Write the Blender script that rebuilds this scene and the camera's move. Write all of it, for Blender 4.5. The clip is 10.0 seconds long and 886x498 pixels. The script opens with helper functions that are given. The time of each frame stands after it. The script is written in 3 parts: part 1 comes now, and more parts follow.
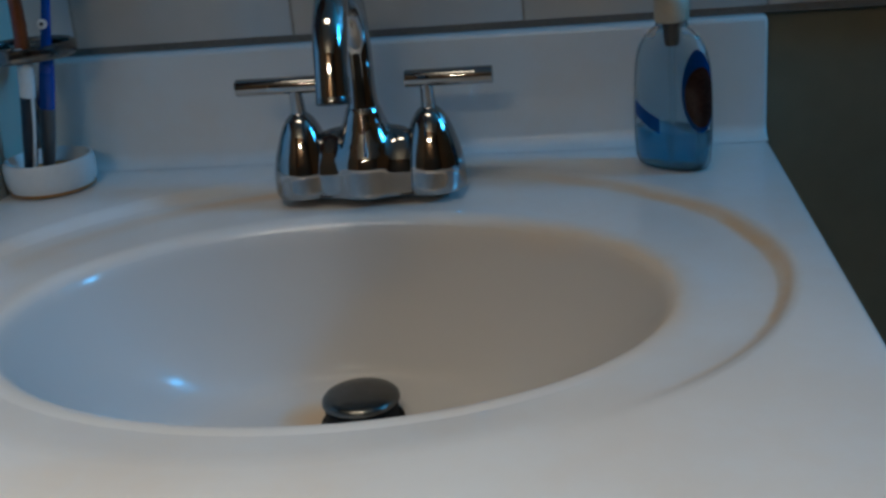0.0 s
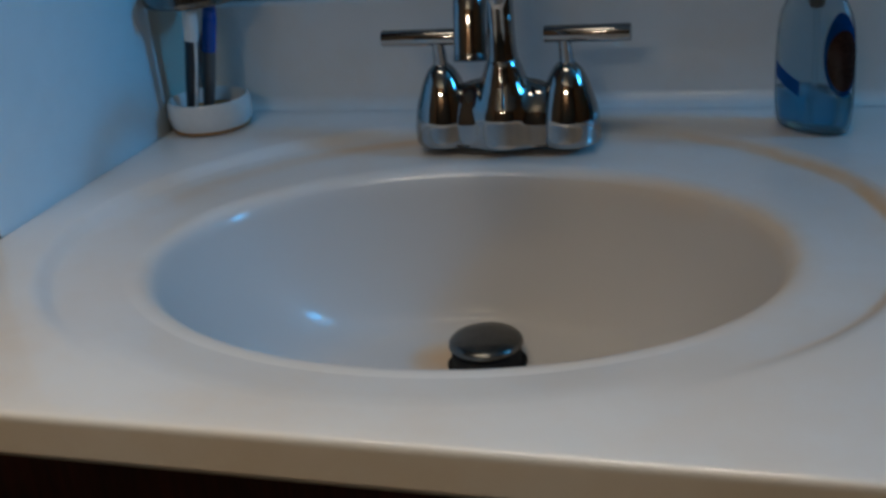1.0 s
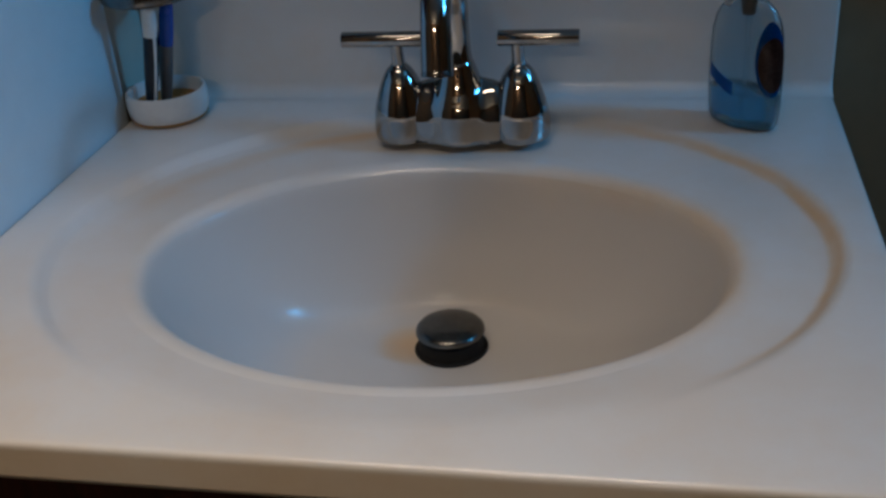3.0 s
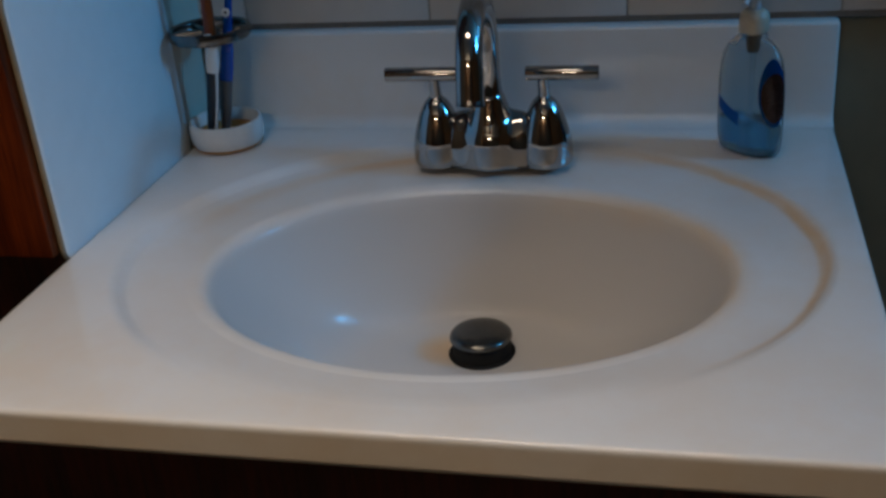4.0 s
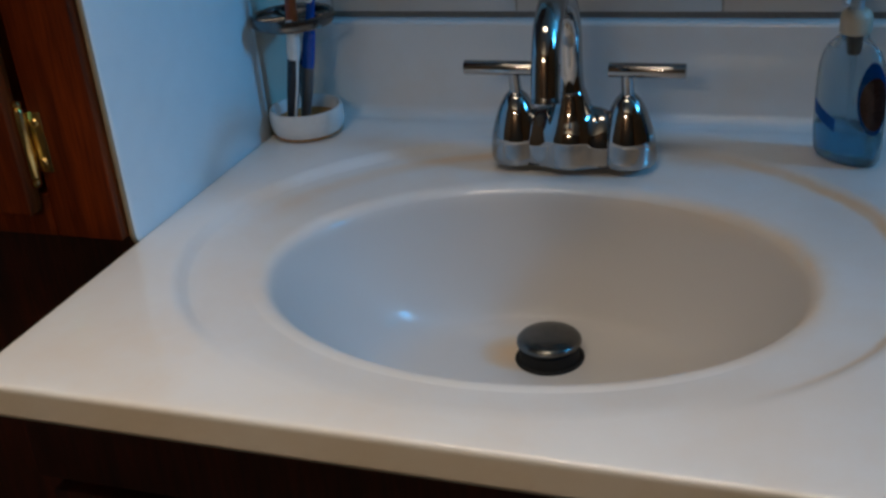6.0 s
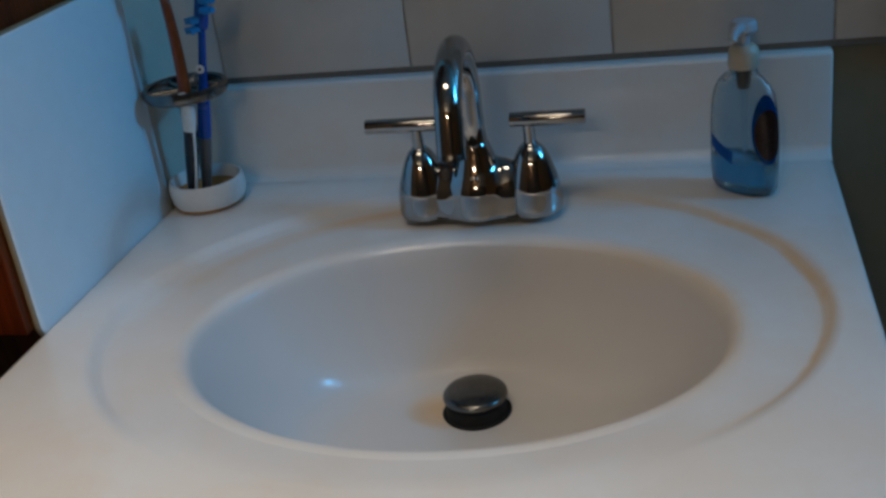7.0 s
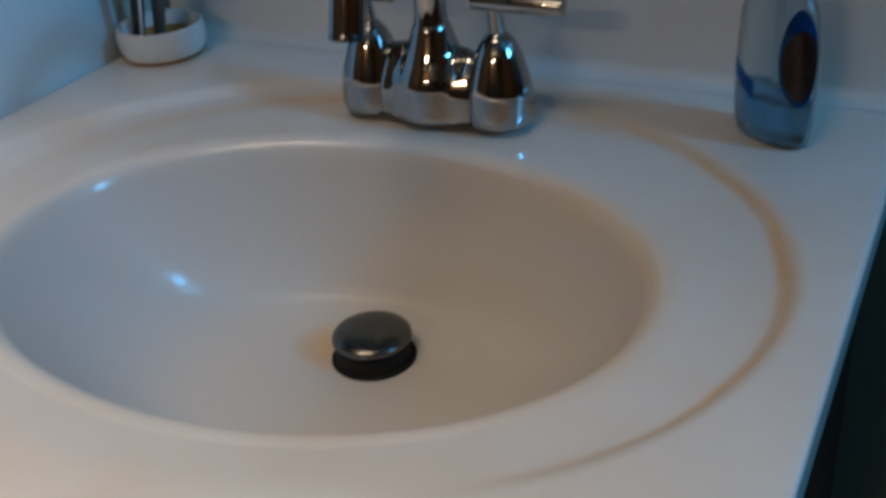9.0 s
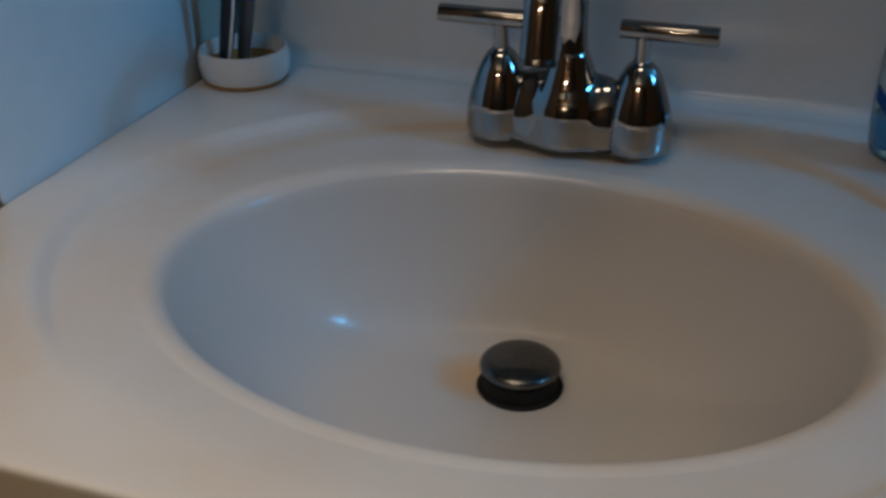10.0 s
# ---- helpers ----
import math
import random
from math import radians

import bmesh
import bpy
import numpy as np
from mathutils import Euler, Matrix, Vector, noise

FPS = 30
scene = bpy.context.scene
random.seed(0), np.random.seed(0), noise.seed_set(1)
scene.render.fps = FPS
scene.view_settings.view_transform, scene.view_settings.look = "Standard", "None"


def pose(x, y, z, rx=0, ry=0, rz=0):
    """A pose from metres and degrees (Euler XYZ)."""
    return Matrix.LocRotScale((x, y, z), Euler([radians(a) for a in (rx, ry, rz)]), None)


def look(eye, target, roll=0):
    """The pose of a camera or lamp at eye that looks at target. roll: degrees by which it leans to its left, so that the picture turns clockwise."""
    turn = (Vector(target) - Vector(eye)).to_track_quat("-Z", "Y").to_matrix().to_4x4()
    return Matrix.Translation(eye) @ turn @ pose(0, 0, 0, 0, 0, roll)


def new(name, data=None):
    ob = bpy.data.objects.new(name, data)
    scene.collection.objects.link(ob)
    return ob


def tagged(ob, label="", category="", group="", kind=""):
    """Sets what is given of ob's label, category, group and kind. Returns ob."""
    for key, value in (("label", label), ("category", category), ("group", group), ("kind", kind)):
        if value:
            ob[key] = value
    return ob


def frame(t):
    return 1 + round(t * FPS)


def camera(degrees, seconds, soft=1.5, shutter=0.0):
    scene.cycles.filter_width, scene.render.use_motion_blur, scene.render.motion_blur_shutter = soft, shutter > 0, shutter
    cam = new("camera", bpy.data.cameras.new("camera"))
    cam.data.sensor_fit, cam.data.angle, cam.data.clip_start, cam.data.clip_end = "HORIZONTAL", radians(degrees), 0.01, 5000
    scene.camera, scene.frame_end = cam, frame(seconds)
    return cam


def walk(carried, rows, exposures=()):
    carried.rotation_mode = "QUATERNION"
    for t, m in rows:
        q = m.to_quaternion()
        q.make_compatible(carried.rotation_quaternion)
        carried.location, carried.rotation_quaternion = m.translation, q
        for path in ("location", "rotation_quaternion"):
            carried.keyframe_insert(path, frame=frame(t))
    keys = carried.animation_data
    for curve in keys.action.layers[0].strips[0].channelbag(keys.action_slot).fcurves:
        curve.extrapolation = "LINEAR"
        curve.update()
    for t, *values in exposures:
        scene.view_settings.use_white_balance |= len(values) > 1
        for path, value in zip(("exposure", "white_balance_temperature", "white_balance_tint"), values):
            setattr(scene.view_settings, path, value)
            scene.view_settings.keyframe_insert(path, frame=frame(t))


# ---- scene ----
cam = camera(44.0, 10.0, soft=2.8, shutter=0.4)
PATH = [
    (0, (0.181, -0.887, 1.055), (-0.107, 0.969, 0.37), -5.0),
    (0.5, (0.187, -0.904, 1.054), (-0.187, 0.94, 0.377), -2.8),
    (0.6, (0.184, -0.907, 1.054), (-0.205, 0.923, 0.346), -2.8),
    (1, (0.204, -0.906, 1.078), (-0.357, 0.849, 0.299), -5.5),
    (1.5, (0.246, -0.895, 1.098), (-0.454, 0.846, 0.405), -5.5),
    (1.7, (0.235, -0.903, 1.092), (-0.434, 0.847, 0.394), -3.8),
    (2, (0.214, -0.897, 1.105), (-0.314, 0.857, 0.301), -5.1),
    (2.2, (0.216, -0.898, 1.073), (-0.292, 0.884, 0.321), -4.5),
    (3.3, (0.157, -0.966, 1.189), (-0.199, 0.738, 0.204), -4.6),
    (3.5, (0.158, -0.985, 1.181), (-0.243, 0.728, 0.229), -5.5),
    (4, (0.19, -1.03, 1.193), (-0.255, 0.711, 0.315), -5.0),
    (4.5, (0.175, -1.055, 1.204), (-0.249, 0.716, 0.377), -3.4),
    (4.9, (0.187, -1.046, 1.206), (-0.342, 0.675, 0.334), -6.5),
    (5, (0.188, -1.046, 1.198), (-0.326, 0.687, 0.343), -5.9),
    (5.2, (0.114, -1.054, 1.183), (-0.302, 0.686, 0.288), -4.9),
    (6.3, (0.24, -0.98, 1.192), (-0.447, 0.681, 0.315), -5.3),
    (6.5, (0.225, -0.98, 1.195), (-0.367, 0.715, 0.314), -5.3),
    (6.8, (0.215, -0.985, 1.190), (-0.304, 0.760, 0.355), -6.8),
    (7, (0.201, -0.983, 1.203), (-0.262, 0.771, 0.362), -7.7),
    (7.5, (0.155, -0.976, 1.221), (-0.367, 0.715, 0.29), -11.0),
    (8, (0.22, -0.9, 1.145), (-0.277, 0.841, 0.296), -6.1),
    (8.4, (0.293, -0.795, 1.182), (-0.273, 0.845, 0.186), -5.4),
    (8.5, (0.304, -0.776, 1.183), (-0.3, 0.837, 0.166), -5.7),
    (9, (0.356, -0.736, 1.123), (-0.472, 0.783, 0.12), -4.6),
    (9.3, (0.322, -0.757, 1.108), (-0.419, 0.777, 0.06), 0.9),
    (9.5, (0.301, -0.755, 1.117), (-0.496, 0.792, 0.132), -0.4),
    (9.6, (0.276, -0.761, 1.12), (-0.49, 0.814, 0.154), -0.1),
    (10, (0.167, -0.809, 1.123), (-0.423, 0.843, 0.163), -0.7),
]
walk(cam, [(t, look(eye, target, roll)) for t, eye, target, roll in PATH],
     exposures=[(0, -0.02, 5600, -2), (1, -0.14, 5700, 0), (1.5, -0.1, 5900, 1), (2, -0.08, 6100, 4), (3.5, -0.2, 6000, 6), (4.5, -0.06, 5900, 4), (5, 0.2, 5800, 2), (6.5, 0.06, 5950, 4), (7, 0, 5950, 2), (7.9, -0.08, 6100, 4), (8.4, 0.06, 6600, 7), (9, 0.08, 6450, 5), (9.4, -0.14, 6450, 5), (10, -0.35, 6400, 6)])

# ---- light: room of a dim bathroom, a window, a ceiling dome and a row of bulbs ----
D = 0.81                      # height of the vanity top
world = bpy.data.worlds.new("world")
scene.world = world
world.use_nodes = True
wn = world.node_tree
sky = wn.nodes.new("ShaderNodeTexSky")
sky.sky_type, sky.sun_disc = "NISHITA", False
sky.sun_elevation, sky.sun_rotation = radians(25), radians(200)
wn.nodes["Background"].inputs["Strength"].default_value = 0.1
wn.links.new(sky.outputs["Color"], wn.nodes["Background"].inputs["Color"])
scene.view_settings.exposure = 0.0


def area(name, size_x, size_y, watts, colour, m):
    lamp = bpy.data.lights.new(name, "AREA")
    lamp.shape, lamp.size, lamp.size_y, lamp.energy, lamp.color = "RECTANGLE", size_x, size_y, watts, colour
    ob = new(name, lamp)
    ob.matrix_world = m
    return ob


WIN = (2.1, -0.25, 1.98)      # middle of the window in the east wall
for side in (-1, 1):          # the two frosted panes, and the clear gap in the lower one
    area("window_daylight", 0.50, 0.31, 5.9, (0.08, 0.47, 1.0), look((WIN[0] + 0.03, WIN[1], WIN[2] + side * 0.175), (0, WIN[1] + 0.15, WIN[2] - 0.25)))
area("window_daylight", 0.20, 0.17, 6.6, (0.08, 0.47, 1.0), look((WIN[0] + 0.02, WIN[1], WIN[2] - 0.15), (0, WIN[1] + 0.15, WIN[2] - 0.45)))
LAMP = (-0.15, -0.90)         # long ceiling lamp with a frosted cover
tubes = area("ceiling_glow", 0.86, 0.17, 3.35, (1.0, 0.75, 0.53), look((LAMP[0], LAMP[1], 2.36), (LAMP[0], LAMP[1], 0)))
tubes.data.spread = radians(65)


# ---- materials ----
def nodes_of(name):
    m = bpy.data.materials.new(name)
    m.use_nodes = True
    return m, m.node_tree.nodes, m.node_tree.links, m.node_tree.nodes["Principled BSDF"]


def mat(name, colour, rough=0.5, metal=0.0, vary=0.1, scale=20.0, bump=0.0, bump_scale=120.0, stretch=(1, 1, 1), per_object=0.0, coat=0.0):
    """A surface with variation at two scales in colour and gloss, and fine relief."""
    m, n, l, b = nodes_of(name)
    co = n.new("ShaderNodeTexCoord")
    mp = n.new("ShaderNodeMapping")
    mp.inputs["Scale"].default_value = stretch
    l.new(co.outputs["Object"], mp.inputs["Vector"])
    big, small = n.new("ShaderNodeTexNoise"), n.new("ShaderNodeTexNoise")
    big.inputs["Scale"].default_value, small.inputs["Scale"].default_value = scale, scale * 6
    big.inputs["Detail"].default_value = small.inputs["Detail"].default_value = 4
    l.new(mp.outputs["Vector"], big.inputs["Vector"])
    l.new(mp.outputs["Vector"], small.inputs["Vector"])
    add = n.new("ShaderNodeMath")
    add.operation = "ADD"
    l.new(big.outputs["Fac"], add.inputs[0])
    l.new(small.outputs["Fac"], add.inputs[1])
    fac = add
    if per_object:
        info = n.new("ShaderNodeObjectInfo")
        mad = n.new("ShaderNodeMath")
        mad.operation = "MULTIPLY_ADD"
        l.new(info.outputs["Random"], mad.inputs[0])
        mad.inputs[1].default_value = per_object
        l.new(add.outputs[0], mad.inputs[2])
        fac = mad
    rng = n.new("ShaderNodeMapRange")
    rng.inputs["From Min"].default_value, rng.inputs["From Max"].default_value = 0.6, 1.4 + per_object
    l.new(fac.outputs[0], rng.inputs["Value"])
    mix = n.new("ShaderNodeMix")
    mix.data_type = "RGBA"
    mix.inputs["A"].default_value = (*[min(1, c * (1 - vary)) for c in colour], 1)
    mix.inputs["B"].default_value = (*[min(1, c * (1 + vary)) for c in colour], 1)
    l.new(rng.outputs["Result"], mix.inputs["Factor"])
    l.new(mix.outputs["Result"], b.inputs["Base Color"])
    rr = n.new("ShaderNodeMapRange")
    rr.inputs["To Min"].default_value, rr.inputs["To Max"].default_value = max(0.02, rough * 0.8), min(1, rough * 1.25)
    l.new(big.outputs["Fac"], rr.inputs["Value"])
    l.new(rr.outputs["Result"], b.inputs["Roughness"])
    b.inputs["Metallic"].default_value = metal
    b.inputs["Coat Weight"].default_value = coat
    b.inputs["Coat Roughness"].default_value = 0.08
    if bump:
        bt, bp = n.new("ShaderNodeTexNoise"), n.new("ShaderNodeBump")
        bt.inputs["Scale"].default_value, bt.inputs["Detail"].default_value = bump_scale, 5
        l.new(mp.outputs["Vector"], bt.inputs["Vector"])
        bp.inputs["Strength"].default_value, bp.inputs["Distance"].default_value = bump, 0.002
        l.new(bt.outputs["Fac"], bp.inputs["Height"])
        l.new(bp.outputs["Normal"], b.inputs["Normal"])
    return m


def wood(name, dark, light, rough=0.35, grain=(14, 14, 0.9)):
    m, n, l, b = nodes_of(name)
    co, mp = n.new("ShaderNodeTexCoord"), n.new("ShaderNodeMapping")
    mp.inputs["Scale"].default_value = grain
    l.new(co.outputs["Object"], mp.inputs["Vector"])
    t, f = n.new("ShaderNodeTexNoise"), n.new("ShaderNodeTexNoise")
    t.inputs["Scale"].default_value, t.inputs["Detail"].default_value, t.inputs["Distortion"].default_value = 2.2, 6, 1.2
    f.inputs["Scale"].default_value, f.inputs["Detail"].default_value = 22, 3
    l.new(mp.outputs["Vector"], t.inputs["Vector"])
    l.new(mp.outputs["Vector"], f.inputs["Vector"])
    mul = n.new("ShaderNodeMath")
    mul.operation = "MULTIPLY"
    l.new(t.outputs["Fac"], mul.inputs[0])
    l.new(f.outputs["Fac"], mul.inputs[1])
    ramp = n.new("ShaderNodeValToRGB")
    ramp.color_ramp.elements[0].position, ramp.color_ramp.elements[1].position = 0.12, 0.42
    ramp.color_ramp.elements[0].color, ramp.color_ramp.elements[1].color = (*dark, 1), (*light, 1)
    l.new(mul.outputs[0], ramp.inputs["Fac"])
    l.new(ramp.outputs["Color"], b.inputs["Base Color"])
    b.inputs["Roughness"].default_value = rough
    bp = n.new("ShaderNodeBump")
    bp.inputs["Strength"].default_value, bp.inputs["Distance"].default_value = 0.25, 0.001
    l.new(mul.outputs[0], bp.inputs["Height"])
    l.new(bp.outputs["Normal"], b.inputs["Normal"])
    return m


def clear(name, colour, rough=0.05, ior=1.45):
    m, n, l, b = nodes_of(name)
    b.inputs["Base Color"].default_value = (*colour, 1)
    b.inputs["Transmission Weight"].default_value = 1.0
    b.inputs["Roughness"].default_value, b.inputs["IOR"].default_value = rough, ior
    t = n.new("ShaderNodeTexNoise")
    t.inputs["Scale"].default_value = 60
    bp = n.new("ShaderNodeBump")
    bp.inputs["Strength"].default_value, bp.inputs["Distance"].default_value = 0.08, 0.001
    l.new(t.outputs["Fac"], bp.inputs["Height"])
    l.new(bp.outputs["Normal"], b.inputs["Normal"])
    return m


def glow(name, colour, strength):
    m, n, l, b = nodes_of(name)
    b.inputs["Base Color"].default_value = (0.9, 0.85, 0.75, 1)
    b.inputs["Emission Color"].default_value, b.inputs["Emission Strength"].default_value = (*colour, 1), strength
    return m


# the moulded top: centre and half axes of the raised ring, of the bowl's rim, and the drain
RING_C, RING_A, RING_B = (0.009, -0.262), 0.283, 0.236
RIM_C, RIM_A, RIM_B = (0.0125, -0.2805), 0.2045, 0.1510
DRAIN = (0.008, -0.210)


def marble_mat():
    """Glossy white cultured marble, with rust-yellow stains along the ring, the rim and beside the drain."""
    m, n, l, b = nodes_of("cultured_marble")
    co, sep = n.new("ShaderNodeTexCoord"), n.new("ShaderNodeSeparateXYZ")
    l.new(co.outputs["Object"], sep.inputs[0])

    def op(kind, a, c=0.0, d=None):
        q = n.new("ShaderNodeMath")
        q.operation = kind
        for k, v in enumerate((a, c) if d is None else (a, c, d)):
            if isinstance(v, (int, float)):
                q.inputs[k].default_value = v
            else:
                l.new(v, q.inputs[k])
        return q.outputs[0]

    def span(v, a, c, lo=0.0, hi=1.0):
        q = n.new("ShaderNodeMapRange")
        q.interpolation_type = "SMOOTHSTEP"
        l.new(v, q.inputs["Value"])
        for k, w in zip(("From Min", "From Max", "To Min", "To Max"), (a, c, lo, hi)):
            q.inputs[k].default_value = w
        return q.outputs["Result"]

    x, y = sep.outputs["X"], sep.outputs["Y"]

    def oval(c, a, bb):
        u = op("DIVIDE", op("SUBTRACT", x, c[0]), a)
        v = op("DIVIDE", op("SUBTRACT", y, c[1]), bb)
        return op("SQRT", op("ADD", op("MULTIPLY", u, u), op("MULTIPLY", v, v)))

    wob = n.new("ShaderNodeTexNoise")
    wob.inputs["Scale"].default_value, wob.inputs["Detail"].default_value = 16, 4
    l.new(co.outputs["Object"], wob.inputs["Vector"])
    fine = n.new("ShaderNodeTexNoise")
    fine.inputs["Scale"].default_value, fine.inputs["Detail"].default_value = 90, 5
    l.new(co.outputs["Object"], fine.inputs["Vector"])
    w = op("MULTIPLY_ADD", wob.outputs["Fac"], 0.05, -0.025)

    def band(q, at, inner, outer):
        e = op("ADD", q, w)
        return op("MULTIPLY", span(e, at - inner, at), span(e, at, at + outer, 1.0, 0.0))

    ring = band(oval(RING_C, RING_A, RING_B), 0.975, 0.028, 0.021)
    ring = op("MULTIPLY", ring, op("MULTIPLY", span(x, 0.10, 0.215), span(y, -0.45, -0.35)))
    ring = op("MULTIPLY", ring, span(wob.outputs["Fac"], 0.25, 0.6, 0.55, 1.0))
    rim = band(oval(RIM_C, RIM_A, RIM_B), 1.03, 0.06, 0.1)
    rim = op("MULTIPLY", rim, op("MULTIPLY", span(x, 0.0, 0.2, 0.12, 0.75), span(wob.outputs["Fac"], 0.3, 0.65, 0.4, 1.0)))
    back = band(oval(RING_C, RING_A, RING_B), 0.88, 0.08, 0.055)
    back = op("MULTIPLY", back, op("MULTIPLY", span(x, -0.27, -0.20), span(x, -0.06, -0.02, 1.0, 0.0)))
    back = op("MULTIPLY", back, op("MULTIPLY", span(y, -0.32, -0.20), span(x, -0.20, -0.08, 0.4, 0.95)))
    du = op("SUBTRACT", x, DRAIN[0] - 0.03)
    dv = op("SUBTRACT", y, DRAIN[1] + 0.0)
    plug = span(op("ADD", op("SQRT", op("ADD", op("MULTIPLY", du, du), op("MULTIPLY", dv, dv))), op("MULTIPLY", w, 0.3)), 0.008, 0.034, 0.8, 0.0)
    low = span(sep.outputs["Z"], -0.1, -0.085, 1.0, 0.0)
    plug = op("MULTIPLY", plug, low)
    stain = op("MINIMUM", op("ADD", op("ADD", ring, op("MULTIPLY", rim, 0.8)), op("ADD", back, plug)), 1.0)
    stain = op("MULTIPLY", stain, span(fine.outputs["Fac"], 0.2, 0.6, 0.7, 1.0))
    base = n.new("ShaderNodeMix")
    base.data_type = "RGBA"
    base.inputs["A"].default_value, base.inputs["B"].default_value = (0.79, 0.78, 0.765, 1), (0.77, 0.715, 0.655, 1)
    wide = n.new("ShaderNodeTexNoise")     # faint yellowing in broad patches
    wide.inputs["Scale"].default_value, wide.inputs["Detail"].default_value, wide.inputs["Roughness"].default_value = 6, 6, 0.65
    l.new(co.outputs["Object"], wide.inputs["Vector"])
    l.new(span(wide.outputs["Fac"], 0.36, 0.66), base.inputs["Factor"])
    duller = n.new("ShaderNodeMix")          # the bowl, greyer and less glossy than the deck up to its rim
    duller.data_type = "RGBA"
    duller.inputs["B"].default_value = (0.632, 0.602, 0.570, 1)
    l.new(base.outputs["Result"], duller.inputs["A"])
    in_bowl = span(op("ADD", oval(RIM_C, RIM_A, RIM_B), op("MULTIPLY", w, 0.3)), 0.985, 1.03, 1.0, 0.0)
    l.new(in_bowl, duller.inputs["Factor"])
    l.new(span(in_bowl, 0.0, 1.0, 0.42, 0.15), b.inputs["Specular IOR Level"])
    l.new(span(in_bowl, 0.0, 1.0, 0.7, 0.28), b.inputs["Coat Weight"])
    rail = n.new("ShaderNodeMix")          # the front edge, its shade put into a browner, uneven colour
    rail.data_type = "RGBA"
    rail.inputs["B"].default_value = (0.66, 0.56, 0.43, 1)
    l.new(duller.outputs["Result"], rail.inputs["A"])
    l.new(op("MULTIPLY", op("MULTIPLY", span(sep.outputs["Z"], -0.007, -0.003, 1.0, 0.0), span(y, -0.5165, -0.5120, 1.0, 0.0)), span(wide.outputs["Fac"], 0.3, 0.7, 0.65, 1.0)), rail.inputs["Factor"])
    mix = n.new("ShaderNodeMix")
    mix.data_type = "RGBA"
    mix.inputs["B"].default_value = (0.78, 0.53, 0.27, 1)
    l.new(rail.outputs["Result"], mix.inputs["A"])
    l.new(op("MULTIPLY", stain, 0.68), mix.inputs["Factor"])
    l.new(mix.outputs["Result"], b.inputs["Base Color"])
    l.new(span(fine.outputs["Fac"], 0.3, 0.7, 0.30, 0.36), b.inputs["Roughness"])
    b.inputs["Coat Roughness"].default_value = 0.09
    bp = n.new("ShaderNodeBump")
    bp.inputs["Strength"].default_value, bp.inputs["Distance"].default_value = 0.008, 0.002
    l.new(wob.outputs["Fac"], bp.inputs["Height"])
    l.new(bp.outputs["Normal"], b.inputs["Normal"])
    return m


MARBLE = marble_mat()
CHROME = mat("chrome", (0.41, 0.40, 0.39), 0.05, 1.0, 0.06, 25)
STEEL = mat("worn_chrome", (0.27, 0.265, 0.26), 0.2, 1.0, 0.15, 40, 0.1)
DULL = mat("tarnished_chrome", (0.20, 0.19, 0.18), 0.2, 1.0, 0.3, 60, 0.1)
CAPMETAL = mat("dulled_chrome", (0.15, 0.15, 0.145), 0.24, 1.0, 0.2, 60, 0.15)
# near black; under the stopper cap this colour stands in for shade
DRAIN_DARK = mat("drain_black", (0.004, 0.004, 0.004), 0.9, 0.0, 0.3, 60)
TILE = mat("glazed_tile", (0.57, 0.55, 0.52), 0.22, 0.0, 0.05, 9, 0.04, 30, per_object=0.12, coat=0.3)
GROUT = mat("grout", (0.38, 0.36, 0.33), 0.9, 0.0, 0.25, 30, 0.4)
CAULK = mat("dark_caulk", (0.19, 0.18, 0.165), 0.8, 0.0, 0.2, 40)
OLIVE = mat("olive_wall_paint", (0.21, 0.19, 0.125), 0.6, 0.0, 0.1, 6, 0.1)
PLASTER = mat("wall_paint", (0.54, 0.49, 0.40), 0.7, 0.0, 0.06, 5, 0.15)
CEIL = mat("ceiling_paint", (0.55, 0.52, 0.47), 0.8, 0.0, 0.04, 5, 0.1)
FLOOR = mat("floor_vinyl", (0.03, 0.025, 0.02), 0.5, 0.0, 0.2, 12, 0.1)
ROOMP = mat("brown_wall_paint", (0.24, 0.125, 0.055), 0.7, 0.0, 0.06, 5, 0.15)
OAK = wood("oak", (0.066, 0.0095, 0.0006), (0.220, 0.035, 0.0018), 0.5)
OAK.node_tree.nodes["Principled BSDF"].inputs["Specular IOR Level"].default_value = 0.25
DARKWOOD = wood("dark_stained_wood", (0.014, 0.0028, 0.001), (0.055, 0.010, 0.003), 0.45)
BRASS = mat("brass", (0.85, 0.58, 0.20), 0.22, 1.0, 0.2, 80)
WHITE = mat("white_enamel", (0.79, 0.84, 0.85), 0.32, 0.0, 0.03, 8, 0.04)
CERAMIC = mat("white_ceramic", (0.72, 0.70, 0.67), 0.15, 0.0, 0.05, 30, 0.02, coat=0.4)
RESIDUE = mat("dried_residue", (0.40, 0.19, 0.05), 0.6, 0.0, 0.4, 90, 0.3)
BLACKRUB = mat("black_rubber", (0.012, 0.013, 0.018), 0.45, 0.0, 0.2, 60, 0.1)
WHITEPL = mat("white_plastic", (0.70, 0.69, 0.66), 0.3, 0.0, 0.05, 60)
BLUEPL = mat("blue_plastic", (0.008, 0.06, 0.30), 0.25, 0.0, 0.1, 60)
SKYPL = mat("light_blue_bristle", (0.03, 0.24, 0.55), 0.5, 0.0, 0.2, 200)
GREYPL = mat("grey_plastic", (0.10, 0.095, 0.09), 0.35, 0.0, 0.1, 60)
BROWNPL = mat("amber_plastic", (0.17, 0.038, 0.006), 0.3, 0.0, 0.2, 50)
BOTTLE = clear("clear_plastic", (0.84, 0.90, 0.93), 0.2, 1.3)
SOAP = clear("blue_soap", (0.25, 0.53, 0.70), 0.12, 1.34)
